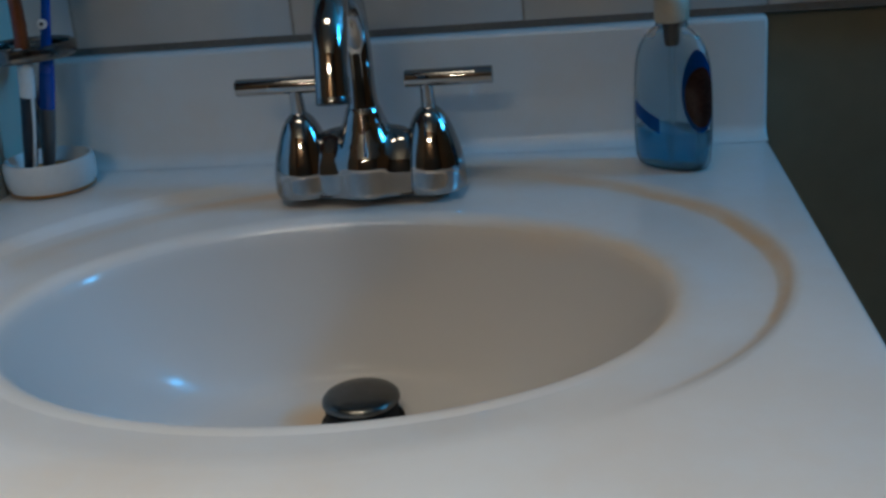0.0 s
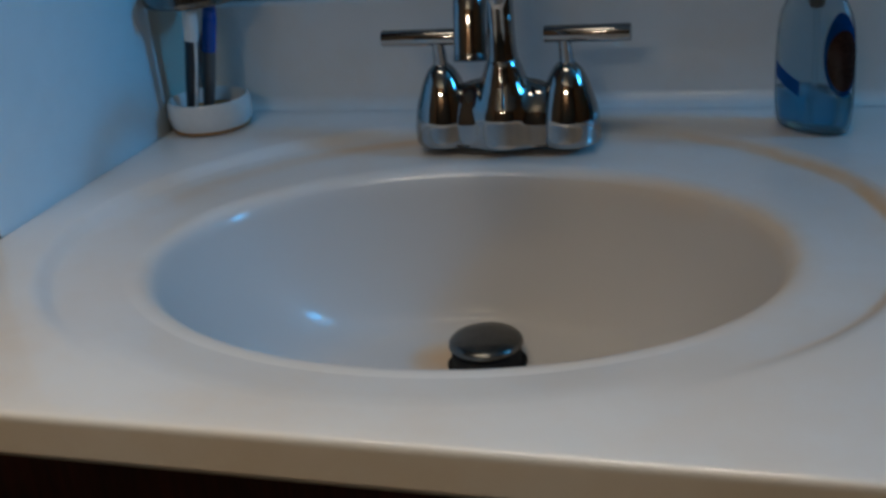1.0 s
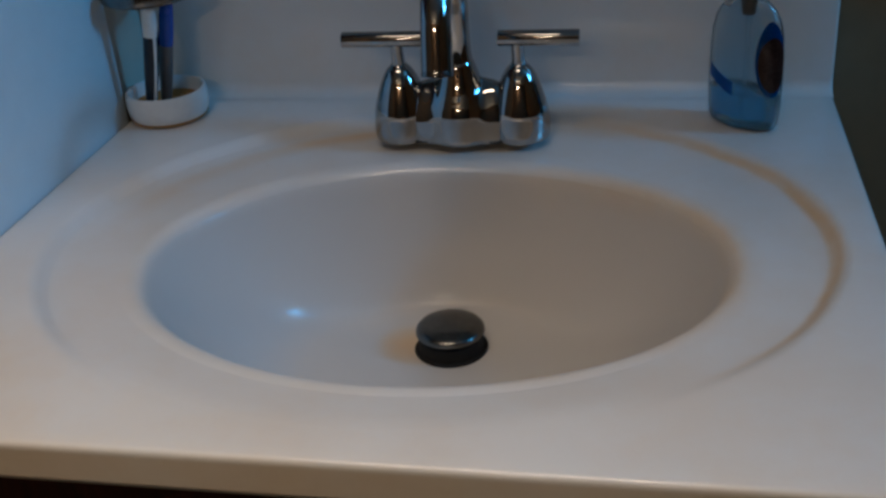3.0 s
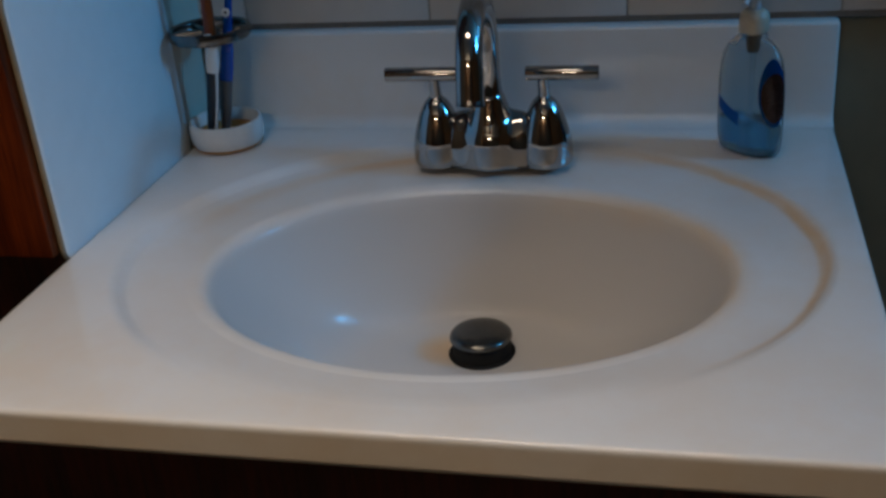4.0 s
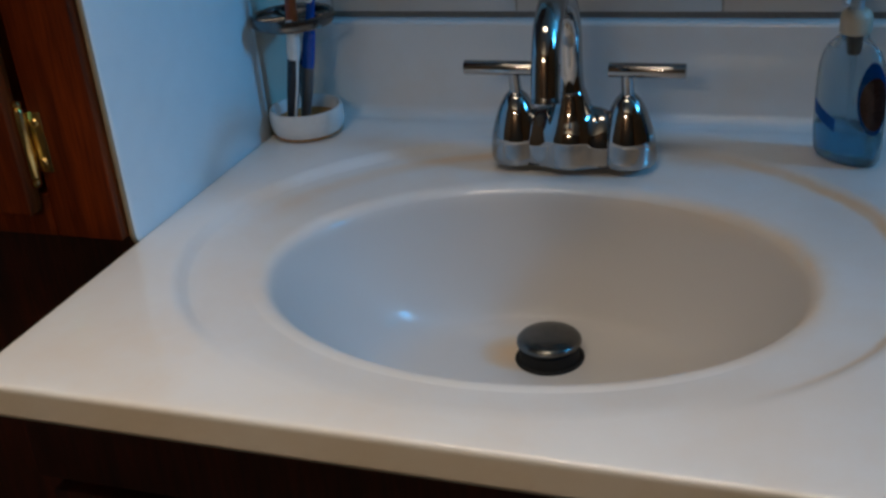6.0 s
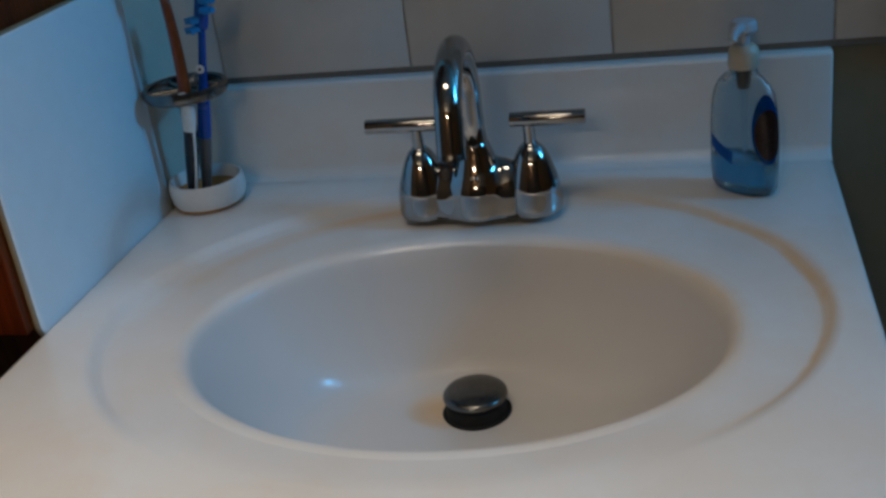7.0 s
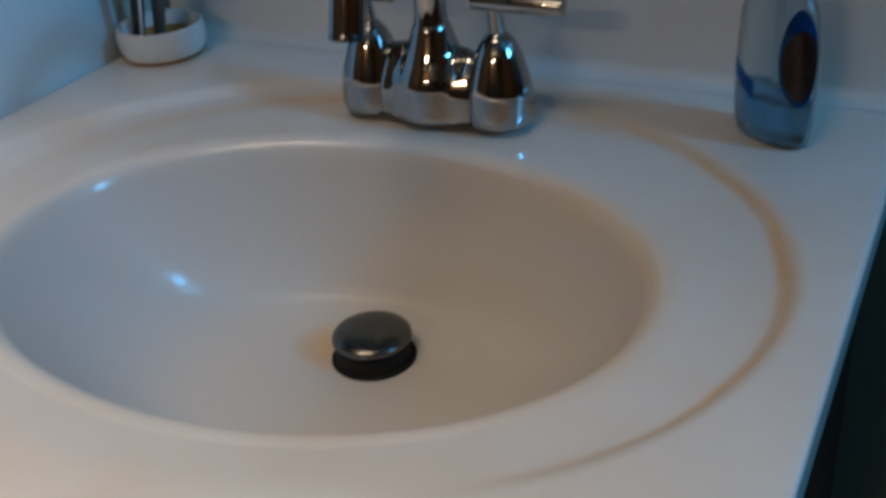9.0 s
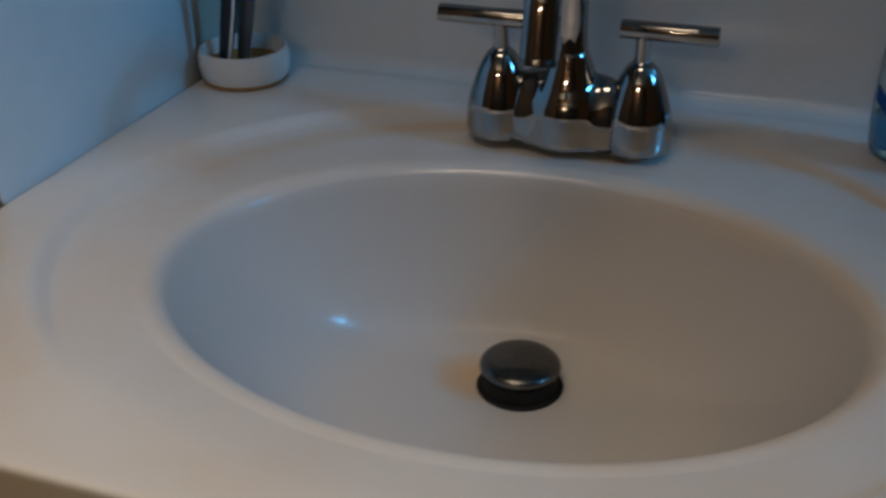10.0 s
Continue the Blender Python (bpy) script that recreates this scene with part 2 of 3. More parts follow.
CHAMBER = mat("brownish_plastic", (0.20, 0.14, 0.10), 0.4, 0.0, 0.2, 60)
COLLAR = mat("cream_plastic", (0.50, 0.43, 0.32), 0.4, 0.0, 0.1, 50)
EDGING = mat("brown_edging", (0.30, 0.22, 0.13), 0.5, 0.0, 0.15, 40)
PUMP = mat("frosted_plastic", (0.42, 0.44, 0.46), 0.35, 0.0, 0.08, 60)
LABELB = mat("blue_label", (0.006, 0.07, 0.26), 0.12, 0.0, 0.15, 90)
BANDB = mat("bright_blue_label", (0.008, 0.13, 0.50), 0.3, 0.0, 0.15, 90)
LABELD = mat("dark_label", (0.055, 0.028, 0.022), 0.12, 0.0, 0.5, 70)
BULB = glow("bulb_glass", (1.0, 0.80, 0.58), 112.0)
FROST = glow("frosted_glass", (1.0, 0.75, 0.53), 0.5)


# ---- building helpers ----
def part(name, bm, material, parent=None, label="", sharp=35):
    me = bpy.data.meshes.new(name)
    bmesh.ops.recalc_face_normals(bm, faces=bm.faces[:])
    bm.to_mesh(me)
    bm.free()
    me.materials.append(material)
    me.polygons.foreach_set("use_smooth", [True] * len(me.polygons))
    me.set_sharp_from_angle(angle=radians(sharp))
    ob = new(name, me)
    ob.parent = parent
    if label:
        ob["label"] = label
    return ob


def thing(name, label, category, at=(0, 0, 0), group="", kind=""):
    ob = new(name)
    ob.location = at
    ob.empty_display_size = 0.02
    return tagged(ob, label, category, group, kind)


def box(x0, x1, y0, y1, z0, z1, bevel=0.0, segments=2, bm=None):
    bm = bm or bmesh.new()
    vs = bmesh.ops.create_cube(bm, size=1.0, matrix=Matrix.LocRotScale(((x0 + x1) / 2, (y0 + y1) / 2, (z0 + z1) / 2), None, (x1 - x0, y1 - y0, z1 - z0)))["verts"]
    if bevel:
        edges = list({e for v in vs for e in v.link_edges})
        bmesh.ops.bevel(bm, geom=edges, offset=bevel, segments=segments, affect="EDGES", profile=0.5)
    return bm


def lathe(profile, segs=40, at=(0, 0, 0), squash=(1, 1), bm=None):
    """A body turned about z from (radius, height) pairs; radius 0 closes it."""
    bm = bm or bmesh.new()
    rows = []
    for r, z in profile:
        if r <= 1e-6:
            rows.append([bm.verts.new((at[0], at[1], at[2] + z))])
        else:
            rows.append([bm.verts.new((at[0] + squash[0] * r * math.cos(2 * math.pi * k / segs), at[1] + squash[1] * r * math.sin(2 * math.pi * k / segs), at[2] + z)) for k in range(segs)])
    for a, b in zip(rows, rows[1:]):
        for k in range(segs):
            j = (k + 1) % segs
            if len(a) == 1 and len(b) > 1:
                bm.faces.new((a[0], b[k], b[j]))
            elif len(b) == 1 and len(a) > 1:
                bm.faces.new((a[k], a[j], b[0]))
            elif len(a) > 1:
                bm.faces.new((a[k], a[j], b[j], b[k]))
    return bm


def tube(points, radii, segs=24, caps=True, bm=None, flat=1.0):
    """A round rod along points, with a radius at each."""
    bm = bm or bmesh.new()
    pts = [Vector(p) for p in points]
    rings, side = [], None
    for k, p in enumerate(pts):
        ahead = (pts[min(k + 1, len(pts) - 1)] - pts[max(k - 1, 0)]).normalized()
        if side is None:
            side = ahead.cross(Vector((0, 1, 0)) if abs(ahead.y) < 0.9 else Vector((1, 0, 0))).normalized()
        side = (side - ahead * side.dot(ahead)).normalized()
        up = ahead.cross(side)
        r = radii[k] if isinstance(radii, (list, tuple)) else radii
        rings.append([bm.verts.new(p + r * (math.cos(2 * math.pi * j / segs) * side + flat * math.sin(2 * math.pi * j / segs) * up)) for j in range(segs)])
    for a, b in zip(rings, rings[1:]):
        for k in range(segs):
            j = (k + 1) % segs
            bm.faces.new((a[k], a[j], b[j], b[k]))
    if caps:
        bm.faces.new(rings[0][::-1])
        bm.faces.new(rings[-1])
    return bm


def rod(a, b, r, bevel=0.0008, segs=24):
    """A straight rod with softened ends."""
    a, b = Vector(a), Vector(b)
    d = (b - a).normalized() * bevel
    return tube([a, a + d * 0.3, a + d, b - d, b - d * 0.3, b], [r - bevel, r - bevel * 0.3, r, r, r - bevel * 0.3, r - bevel], segs)


def skin(rows, close_row=True, bm=None):
    """Faces between rows of places of equal length."""
    bm = bm or bmesh.new()
    vs = [[bm.verts.new(p) for p in row] for row in rows]
    n = len(vs[0])
    for a, b in zip(vs, vs[1:]):
        for k in range(n if close_row else n - 1):
            j = (k + 1) % n
            bm.faces.new((a[k], a[j], b[j], b[k]))
    return bm, vs


# ---- the room ----
ROOM = (-1.25, 2.1, -2.9, 0.045, 2.45)   # west, east, south, north faces and height
W, E, S, N, H = ROOM
tagged(part("floor", box(W - 0.1, E + 0.1, S - 0.1, N + 0.1, -0.08, 0.0), FLOOR), "dark vinyl bathroom floor", "floor", kind="structure")
tagged(part("ceiling", box(W - 0.1, E + 0.1, S - 0.1, N + 0.1, H, H + 0.08), CEIL), "off-white painted ceiling", "ceiling", kind="structure")
tagged(part("wall_west", box(W - 0.1, W, S, N, 0, H), ROOMP), "brown painted bathroom wall", "wall", kind="structure")
tagged(part("wall_south", box(W - 0.1, E + 0.1, S - 0.1, S, 0, H), ROOMP), "brown painted bathroom wall", "wall", kind="structure")
WY0, WY1, WZ0, WZ1 = WIN[1] - 0.27, WIN[1] + 0.27, WIN[2] - 0.36, WIN[2] + 0.36
bm = box(E, E + 0.1, S, WY0, 0, H)
box(E, E + 0.1, WY1, N, 0, H, bm=bm)
box(E, E + 0.1, WY0, WY1, 0, WZ0, bm=bm)
box(E, E + 0.1, WY0, WY1, WZ1, H, bm=bm)
tagged(part("wall_east", bm, ROOMP), "brown painted wall with a small window opening", "wall", kind="structure")
win = thing("window_1", "small white-framed window with blue daylight behind", "window", (E, WIN[1], WIN[2]), kind="structure")
for a in (box(-0.02, 0.02, -0.28, -0.252, -0.37, 0.37, 0.003), box(-0.02, 0.02, 0.252, 0.28, -0.37, 0.37, 0.003)):
    part("window_frame", a, WHITEPL, win)
for a in (box(-0.02, 0.02, -0.2515, 0.2515, -0.37, -0.335, 0.003), box(-0.02, 0.02, -0.2515, 0.2515, 0.335, 0.37, 0.003), box(-0.02, 0.02, -0.2515, 0.2515, -0.014, 0.014, 0.003)):
    part("window_rail", a, WHITEPL, win)

north = part("wall_north", box(W - 0.1, E + 0.1, N, N + 0.1, 0, H), OLIVE)
tagged(north, "bathroom wall with glazed tiles above the vanity", "wall", kind="structure")
grout = part("grout_bed", box(-0.72, 0.95, 0.0325, N + 0.001, 0.9150, 1.72), GROUT, north)
part("caulk_line", box(-0.72, 0.95, 0.0335, N + 0.001, 0.9092, 0.9149), CAULK, north, "dark caulk line above the backsplash")


# ---- vanity top with its moulded bowl ----
HALF, FRONT, BACK, EDGE = 0.3175, -0.5175, 0.033, 0.0278
top = thing("vanity_sink", "glossy white cultured-marble vanity top with moulded oval basin and yellow stains", "sink", (0, 0, D))
ANG = sorted([2 * math.pi * k / 224 for k in range(224)] + [math.atan2(yy - RING_C[1], xx - RING_C[0]) % (2 * math.pi) for xx in (-HALF, HALF) for yy in (FRONT, BACK)])


def oval_row(c, a, b, z):
    return [Vector((c[0] + a * math.cos(t), c[1] + b * math.sin(t), z)) for t in ANG]


def on_ring(a, b, z):
    """A point of the ring's oval in the true direction of each angle; the step dies out towards the front."""
    out = []
    for t in ANG:
        f = max(0.0, min(1.0, (math.sin(t) + 0.85) / 0.5))
        f = 0.08 + 0.92 * f * f * (3 - 2 * f)
        r = 1 / math.sqrt((math.cos(t) / a) ** 2 + (math.sin(t) / b) ** 2)
        out.append(Vector((RING_C[0] + r * math.cos(t), RING_C[1] + r * math.sin(t), z * f)))
    return out


def on_edge(inset, z):
    out = []
    x0, x1, y0, y1 = -HALF + inset, HALF - inset, FRONT + inset, BACK
    for t in ANG:
        c, s = math.cos(t), math.sin(t)
        rx = (x1 - RING_C[0]) / c if c > 1e-9 else (x0 - RING_C[0]) / c if c < -1e-9 else 9
        ry = (y1 - RING_C[1]) / s if s > 1e-9 else (y0 - RING_C[1]) / s if s < -1e-9 else 9
        r = min(rx, ry)
        out.append(Vector((RING_C[0] + r * c, RING_C[1] + r * s, z)))
    return out


ZB, ZR = -0.1335, -0.0145        # bottom of the bowl and where its rim starts to round over
rows = []


def hollow(u):
    """Height over the bowl's floor, 0 to 1, along the way from the drain to the rim: a flat floor that turns up into a steep wall."""
    q = max(0.0, min(1.0, (u - 0.42) / 0.58))
    up = 0.58 * (q ** 3 - 0.5 * q ** 4)
    return 0.10 * u + 0.90 * up / 0.29


for k in range(49):
    u = k / 48
    w = u ** 1.15
    c = (DRAIN[0] + (RIM_C[0] - DRAIN[0]) * w, DRAIN[1] + (RIM_C[1] - DRAIN[1]) * w)
    rows.append(oval_row(c, 0.024 + (RIM_A - 0.024) * u, 0.024 + (RIM_B - 0.024) * u, ZB + (ZR - ZB) * hollow(u)))
for k in range(1, 15):
    e = 0.018 * (k / 14) ** 1.3
    rows.append(oval_row(RIM_C, RIM_A + e, RIM_B + e, -0.0072 + (ZR + 0.0072) * (1 - e / 0.018) ** 3.4))
bm, vs = skin(rows)
# the drain hole's own wall
low = [bm.verts.new((DRAIN[0] + 0.022 * math.cos(t), DRAIN[1] + 0.022 * math.sin(t), ZB - 0.03)) for t in ANG]
for k in range(len(ANG)):
    j = (k + 1) % len(ANG)
    bm.faces.new((vs[0][j], vs[0][k], low[k], low[j]))
bm.faces.new(low)
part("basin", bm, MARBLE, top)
inner = rows[-1]
ring_in, ring_mid, ring_out = on_ring(RING_A - 0.012, RING_B - 0.012, -0.0066), on_ring(RING_A - 0.0045, RING_B - 0.0045, -0.0026), on_ring(RING_A, RING_B, 0.0)
ring_in2 = on_ring(RING_A - 0.0085, RING_B - 0.0085, -0.0055)
ring_out2 = on_ring(RING_A + 0.004, RING_B + 0.004, 0.0004)
edges = [on_edge(i, z) for i, z in ((0.010, 0.0), (0.004, -0.0002), (0.0018, -0.0007), (0.0005, -0.0018), (0.0, -0.0035), (0.0, -0.0055), (0.0, -EDGE + 0.005), (0.0, -EDGE + 0.003), (0.002, -EDGE), (0.05, -EDGE))]
mids = [[a.lerp(b, f) for a, b in zip(inner, ring_in)] for f in (0.0, 0.33, 0.66)]
outs = [[a.lerp(b, f) for a, b in zip(ring_out2, edges[0])] for f in (0.33, 0.66)]
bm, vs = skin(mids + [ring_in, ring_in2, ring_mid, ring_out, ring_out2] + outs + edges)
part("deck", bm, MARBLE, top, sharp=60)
# backsplash: cove, face, rounded top
prof = [(0.004 - 0.002, 0.0005)] + [(0.004 + 0.013 * math.sin(a), 0.0005 + 0.013 - 0.013 * math.cos(a)) for a in [math.pi / 2 * k / 8 for k in range(9)]]
prof += [(0.019, 0.094)] + [(0.019 + 0.005 - 0.005 * math.cos(a), 0.094 + 0.005 * math.sin(a)) for a in [math.pi / 2 * k / 5 for k in range(1, 6)]]
prof += [(0.0365, 0.099), (0.0365, 0.0)]
cols = []
for xx, s in ((-HALF, 0.0), (-HALF + 0.0008, 0.6), (-HALF + 0.003, 1.0)) + tuple((-HALF + 0.003 + (2 * HALF - 0.006) * k / 12, 1.0) for k in range(1, 12)) + ((HALF - 0.003, 1.0), (HALF - 0.0008, 0.6), (HALF, 0.0)):
    cols.append([Vector((xx, y + (1 - s) * 0.0025 * (1 if y < 0.03 else 0), z - (1 - s) * 0.0025 * (1 if z > 0.05 else 0))) for y, z in prof])
bm, vs = skin(cols, True)
bm.faces.new(vs[0])
bm.faces.new(vs[-1])
part("backsplash", bm, MARBLE, top, sharp=50)

# pop-up stopper, standing open over the drain
plug = thing("drain_stopper", "worn chrome pop-up drain stopper standing open in the basin", "drain stopper", (DRAIN[0], DRAIN[1], D + ZB))
part("cap", lathe([(0, 0.0245), (0.012, 0.0242), (0.021, 0.0232), (0.0258, 0.0215), (0.0276, 0.0195), (0.0280, 0.0172), (0.0268, 0.0158), (0.012, 0.0148), (0, 0.0148)], 48), CAPMETAL, plug)
part("stem", lathe([(0, 0.015), (0.008, 0.015), (0.008, -0.02), (0, -0.02)], 20), DRAIN_DARK, plug)
# added black filler in place of the shade between cap and drain
part("gap_shade", lathe([(0.0235, 0.0), (0.0262, 0.002), (0.0262, 0.0135), (0.0235, 0.0150), (0.0, 0.0150)], 40), DRAIN_DARK, plug, "black filler for the shaded gap under the cap")
part("drain_flange", lathe([(0.0290, -0.001), (0.0300, 0.0012), (0.0285, 0.0028), (0.0240, 0.002), (0.0225, -0.004), (0.0215, -0.022)], 48), DRAIN_DARK, plug, "black drain ring")


# ---- faucet ----
FX, FY = 0.004, -0.081
faucet = thing("faucet", "chrome two-handle gooseneck basin faucet with bar handles", "faucet", (FX, FY, D))
bell = [(0.0240, 0.0), (0.0248, 0.002), (0.0250, 0.006), (0.0248, 0.014), (0.0240, 0.022), (0.0224, 0.030), (0.0198, 0.038), (0.0172, 0.046), (0.0142, 0.053), (0.0108, 0.0588), (0.0082, 0.0615), (0.0068, 0.0626), (0.0064, 0.0634), (0, 0.0634)]


def cast_body():
    """The middle of the faucet: a tapering neck that flows into a lower lobe on either side over one upright skirt."""
    turn, fine = 120, 46
    th = np.linspace(0, 2 * math.pi, turn, endpoint=False)
    reach = np.linspace(0.062, 0.004, 700)[None, :]
    px, py = reach * np.cos(th)[:, None], reach * np.sin(th)[:, None]
    rows = []
    for k in range(fine + 1):
        z = 0.0672 * k / fine
        neck = np.interp(z, (0, 0.002, 0.018, 0.024, 0.030, 0.036, 0.043, 0.050, 0.057, 0.063, 0.0662, 0.0672), (0.0288, 0.0294, 0.0294, 0.0290, 0.0276, 0.0248, 0.0214, 0.0185, 0.0160, 0.0140, 0.0126, 0.0118))
        lobe = np.interp(z, (0, 0.018, 0.026, 0.034, 0.041, 0.046, 0.050, 0.056, 0.0672), (0.0198, 0.0200, 0.0180, 0.0146, 0.0106, 0.0066, 0.0014, -0.009, -0.03))
        field = np.hypot(px, py) - neck
        for side in (-0.0285, 0.0285):
            other = np.hypot(px - side, py + 0.001) - lobe
            soft = np.clip(0.5 + 0.5 * (other - field) / 0.009, 0, 1)
            field = other + (field - other) * soft - 0.009 * soft * (1 - soft)
        first = np.argmax(field < 0, axis=1)
        r = reach[0, first]
        rows.append([Vector((r[j] * math.cos(th[j]), r[j] * math.sin(th[j]), z)) for j in range(turn)])
    bm, vs = skin(rows)
    bm.faces.new(vs[-1])
    bmesh.ops.smooth_vert(bm, verts=[v for row in vs[1:-1] for v in row], factor=0.5, use_axis_x=True, use_axis_y=True, use_axis_z=True)
    return bm


part("center_body", cast_body(), CHROME, faucet, sharp=70)
for side in (-1, 1):
    sx = side * 0.0505
    off = 0.0175 if side > 0 else -0.0125
    b = part("valve_body", lathe(bell, 48, (sx, 0, 0)), CHROME, faucet)
    part("seam", lathe([(0.0226, 0.0255), (0.02268, 0.0257), (0.02258, 0.0262), (0.0225, 0.0264)], 48, (sx, 0, 0.0)), DRAIN_DARK, b)
    h = part("handle", rod((sx + off - 0.033, -0.004, 0.0855), (sx + off + (0.033 if side > 0 else 0.037), -0.004, 0.0855), 0.0066), CHROME, faucet, "chrome bar handle")
    part("handle_stem", tube([(sx, 0, 0.060), (sx, -0.001, 0.068), (sx, -0.003, 0.0765), (sx, -0.004, 0.0825)], [0.0062, 0.0055, 0.0052, 0.0052], 24), CHROME, h)
part("base_gasket", skin([[Vector((0.0738 * max(-1, min(1, 1.25 * math.cos(t))) * (1 - 0.10 * abs(math.sin(t))), 0.0225 * math.sin(t), z)) for t in [2 * math.pi * k / 64 for k in range(64)]] for z in (0.0003, 0.0015)])[0], DRAIN_DARK, faucet)
R, ZC = 0.0575, 0.107
END = radians(164)               # the spout's arc stops a little short of upright
pts = [(0, 0, 0.064), (0, 0, 0.072), (0, 0, 0.082), (0, 0, 0.09)] + [(0, -R + R * math.cos(a), ZC + R * math.sin(a)) for a in [END * k / 28 for k in range(29)]]
ahead = Vector((0, -math.sin(END), math.cos(END)))
tip = Vector(pts[-1]) + ahead * 0.028
pts += [tuple(Vector(pts[-1]).lerp(tip, f)) for f in (0.5, 1.0)]
rad = [0.0128, 0.0116, 0.0111, 0.011] + [0.011 + 0.0004 * k / 28 for k in range(29)] + [0.0115, 0.0115]
spout = part("spout", tube(pts, rad, 32, False), CHROME, faucet)
spout.rotation_euler = (0, 0, radians(3.5))
part("aerator", tube([tip - ahead * 0.004, tip - ahead * 0.0008, tip + ahead * 0.0012, tip + ahead * 0.0016, tip - ahead * 0.003], [0.0113, 0.0118, 0.0117, 0.0098, 0.0092], 32), STEEL, spout)

# ---- vanity cabinet under the top ----
vanity = thing("vanity_cabinet", "dark-stained wooden vanity cabinet under the white top", "cabinet", (0, -0.24, 0))
for side in (-1, 1):
    x0, x1 = sorted((side * 0.300, side * 0.284))
    part("side_board", box(x0, x1, -0.235, 0.265, 0.09, D - EDGE - 0.001, 0.002), DARKWOOD, vanity)
part("back_board", box(-0.2835, 0.2835, 0.255, 0.265, 0.09, D - EDGE - 0.001), DARKWOOD, vanity)
part("floor_board", box(-0.2835, 0.2835, -0.235, 0.2545, 0.09, 0.106), DARKWOOD, vanity)
part("plinth", box(-0.295, 0.295, -0.17, 0.26, 0.0, 0.089), DARKWOOD, vanity)
part("face_rail", box(-0.300, 0.300, -0.254, -0.236, 0.715, D - EDGE - 0.001, 0.002), DARKWOOD, vanity)
for side in (-1, 1):
    x0, x1 = sorted((side * 0.006, side * 0.292))
    d = part("door", box(x0, x1, -0.254, -0.236, 0.11, 0.705, 0.004), DARKWOOD, vanity)
    part("raised_panel", box(x0 + 0.05, x1 - 0.05, -0.259, -0.2545, 0.16, 0.655, 0.002), DARKWOOD, d)
    part("knob", tube([(side * 0.03, -0.254, 0.60), (side * 0.03, -0.264, 0.60), (side * 0.03, -0.270, 0.60), (side * 0.03, -0.276, 0.60)], [0.005, 0.005, 0.013, 0.008], 20), BRASS, d, "brass knob")

# ---- oak cabinet beside the vanity, on a dark base ----
CF, CX = -0.312, -0.3250          # its front and the side that faces the vanity
oak = thing("linen_cabinet", "orange-brown oak cabinet with brass-hinged door on a dark base", "cabinet", (-0.6, -0.15, 0))


def local(x0, x1, y0, y1, z0, z1, bevel=0.0):
    return box(x0 + 0.6, x1 + 0.6, y0 + 0.15, y1 + 0.15, z0, z1, bevel)


part("body", local(-0.95, CX, CF + 0.02, -0.053, 0.813, 2.1, 0.002), OAK, oak)
part("base", local(-0.95, CX - 0.004, CF + 0.03, N - 0.002, 0.0, 0.8125), DARKWOOD, oak, "dark wooden base")
part("stile", local(-0.3885, CX, CF, CF + 0.0195, 0.813, 2.1, 0.002), OAK, oak)
part("stile", local(-0.95, -0.90, CF, CF + 0.0195, 0.813, 2.1, 0.002), OAK, oak)
part("rail", local(-0.8995, -0.389, CF, CF + 0.0195, 0.813, 0.852, 0.002), OAK, oak)
door = part("door", local(-0.885, -0.3940, CF - 0.019, CF - 0.0005, 0.838, 2.05, 0.005), OAK, oak)
part("door_panel", local(-0.83, -0.455, CF - 0.024, CF - 0.0195, 0.91, 1.99, 0.004), OAK, door)
hz = 0.899
hinge = part("hinge", rod((-0.3915 + 0.6, CF - 0.006 + 0.15, hz - 0.03), (-0.3915 + 0.6, CF - 0.006 + 0.15, hz + 0.03), 0.0048, 0.0015, 16), BRASS, oak, "polished brass hinge")
part("hinge_leaf", local(-0.3880, -0.3745, CF - 0.0022, CF - 0.0002, hz - 0.026, hz + 0.026, 0.0008), BRASS, hinge)
for k in (-1, 1):
    part("finial", lathe([(0.003, 0), (0.0045, 0.003), (0.004, 0.006), (0, 0.0075)], 14, (-0.3915 + 0.6, CF - 0.006 + 0.15, hz + (0.03 if k > 0 else -0.0375))), BRASS, hinge)
    part("screw", tube([(-0.3815 + 0.6, CF - 0.0022 + 0.15, hz + k * 0.017), (-0.3815 + 0.6, CF - 0.0034 + 0.15, hz + k * 0.017)], [0.0035, 0.0025], 12), BRASS, hinge)

# white panel against the cabinet's side, above the end of the vanity top
panel = thing("side_panel", "white enamelled panel with rounded corners against the oak cabinet side", "panel", (-0.3347, -0.18, 0.8015))
PY0, PY1, PZ0, PZ1 = -0.121, 0.130, 0.0, 0.236
outline = []
for cy, cz, a0, r in ((PY1 - 0.008, PZ0 + 0.008, -90, 0.008), (PY1 - 0.02, PZ1 - 0.02, 0, 0.02), (PY0 + 0.022, PZ1 - 0.022, 90, 0.022), (PY0 + 0.014, PZ0 + 0.014, 180, 0.014)):
    for k in range(9):
        a = radians(a0 + 90 * k / 8)
        outline.append((cy + r * math.cos(a), cz + r * math.sin(a), cy, cz, r))
rows = []
for x, s in ((0.0102, 0.0), (0.0150, 0.0), (0.0160, 0.0008), (0.0167, 0.0024)):
    rows.append([Vector((x, cy + (y - cy) * (1 - s / r) if r > s else y, cz + (z - cz) * (1 - s / r) if r > s else z)) for y, z, cy, cz, r in outline])
bm, vs = skin(rows)
bm.faces.new(vs[0])
bm.faces.new(vs[-1])
sheet = part("sheet", bm, WHITE, panel)
part("edge_strip", tube([(0.0126, y, z) for y, z, cy, cz, r in outline[9:]], 0.0024, 10), EDGING, sheet, "brownish edging strip")
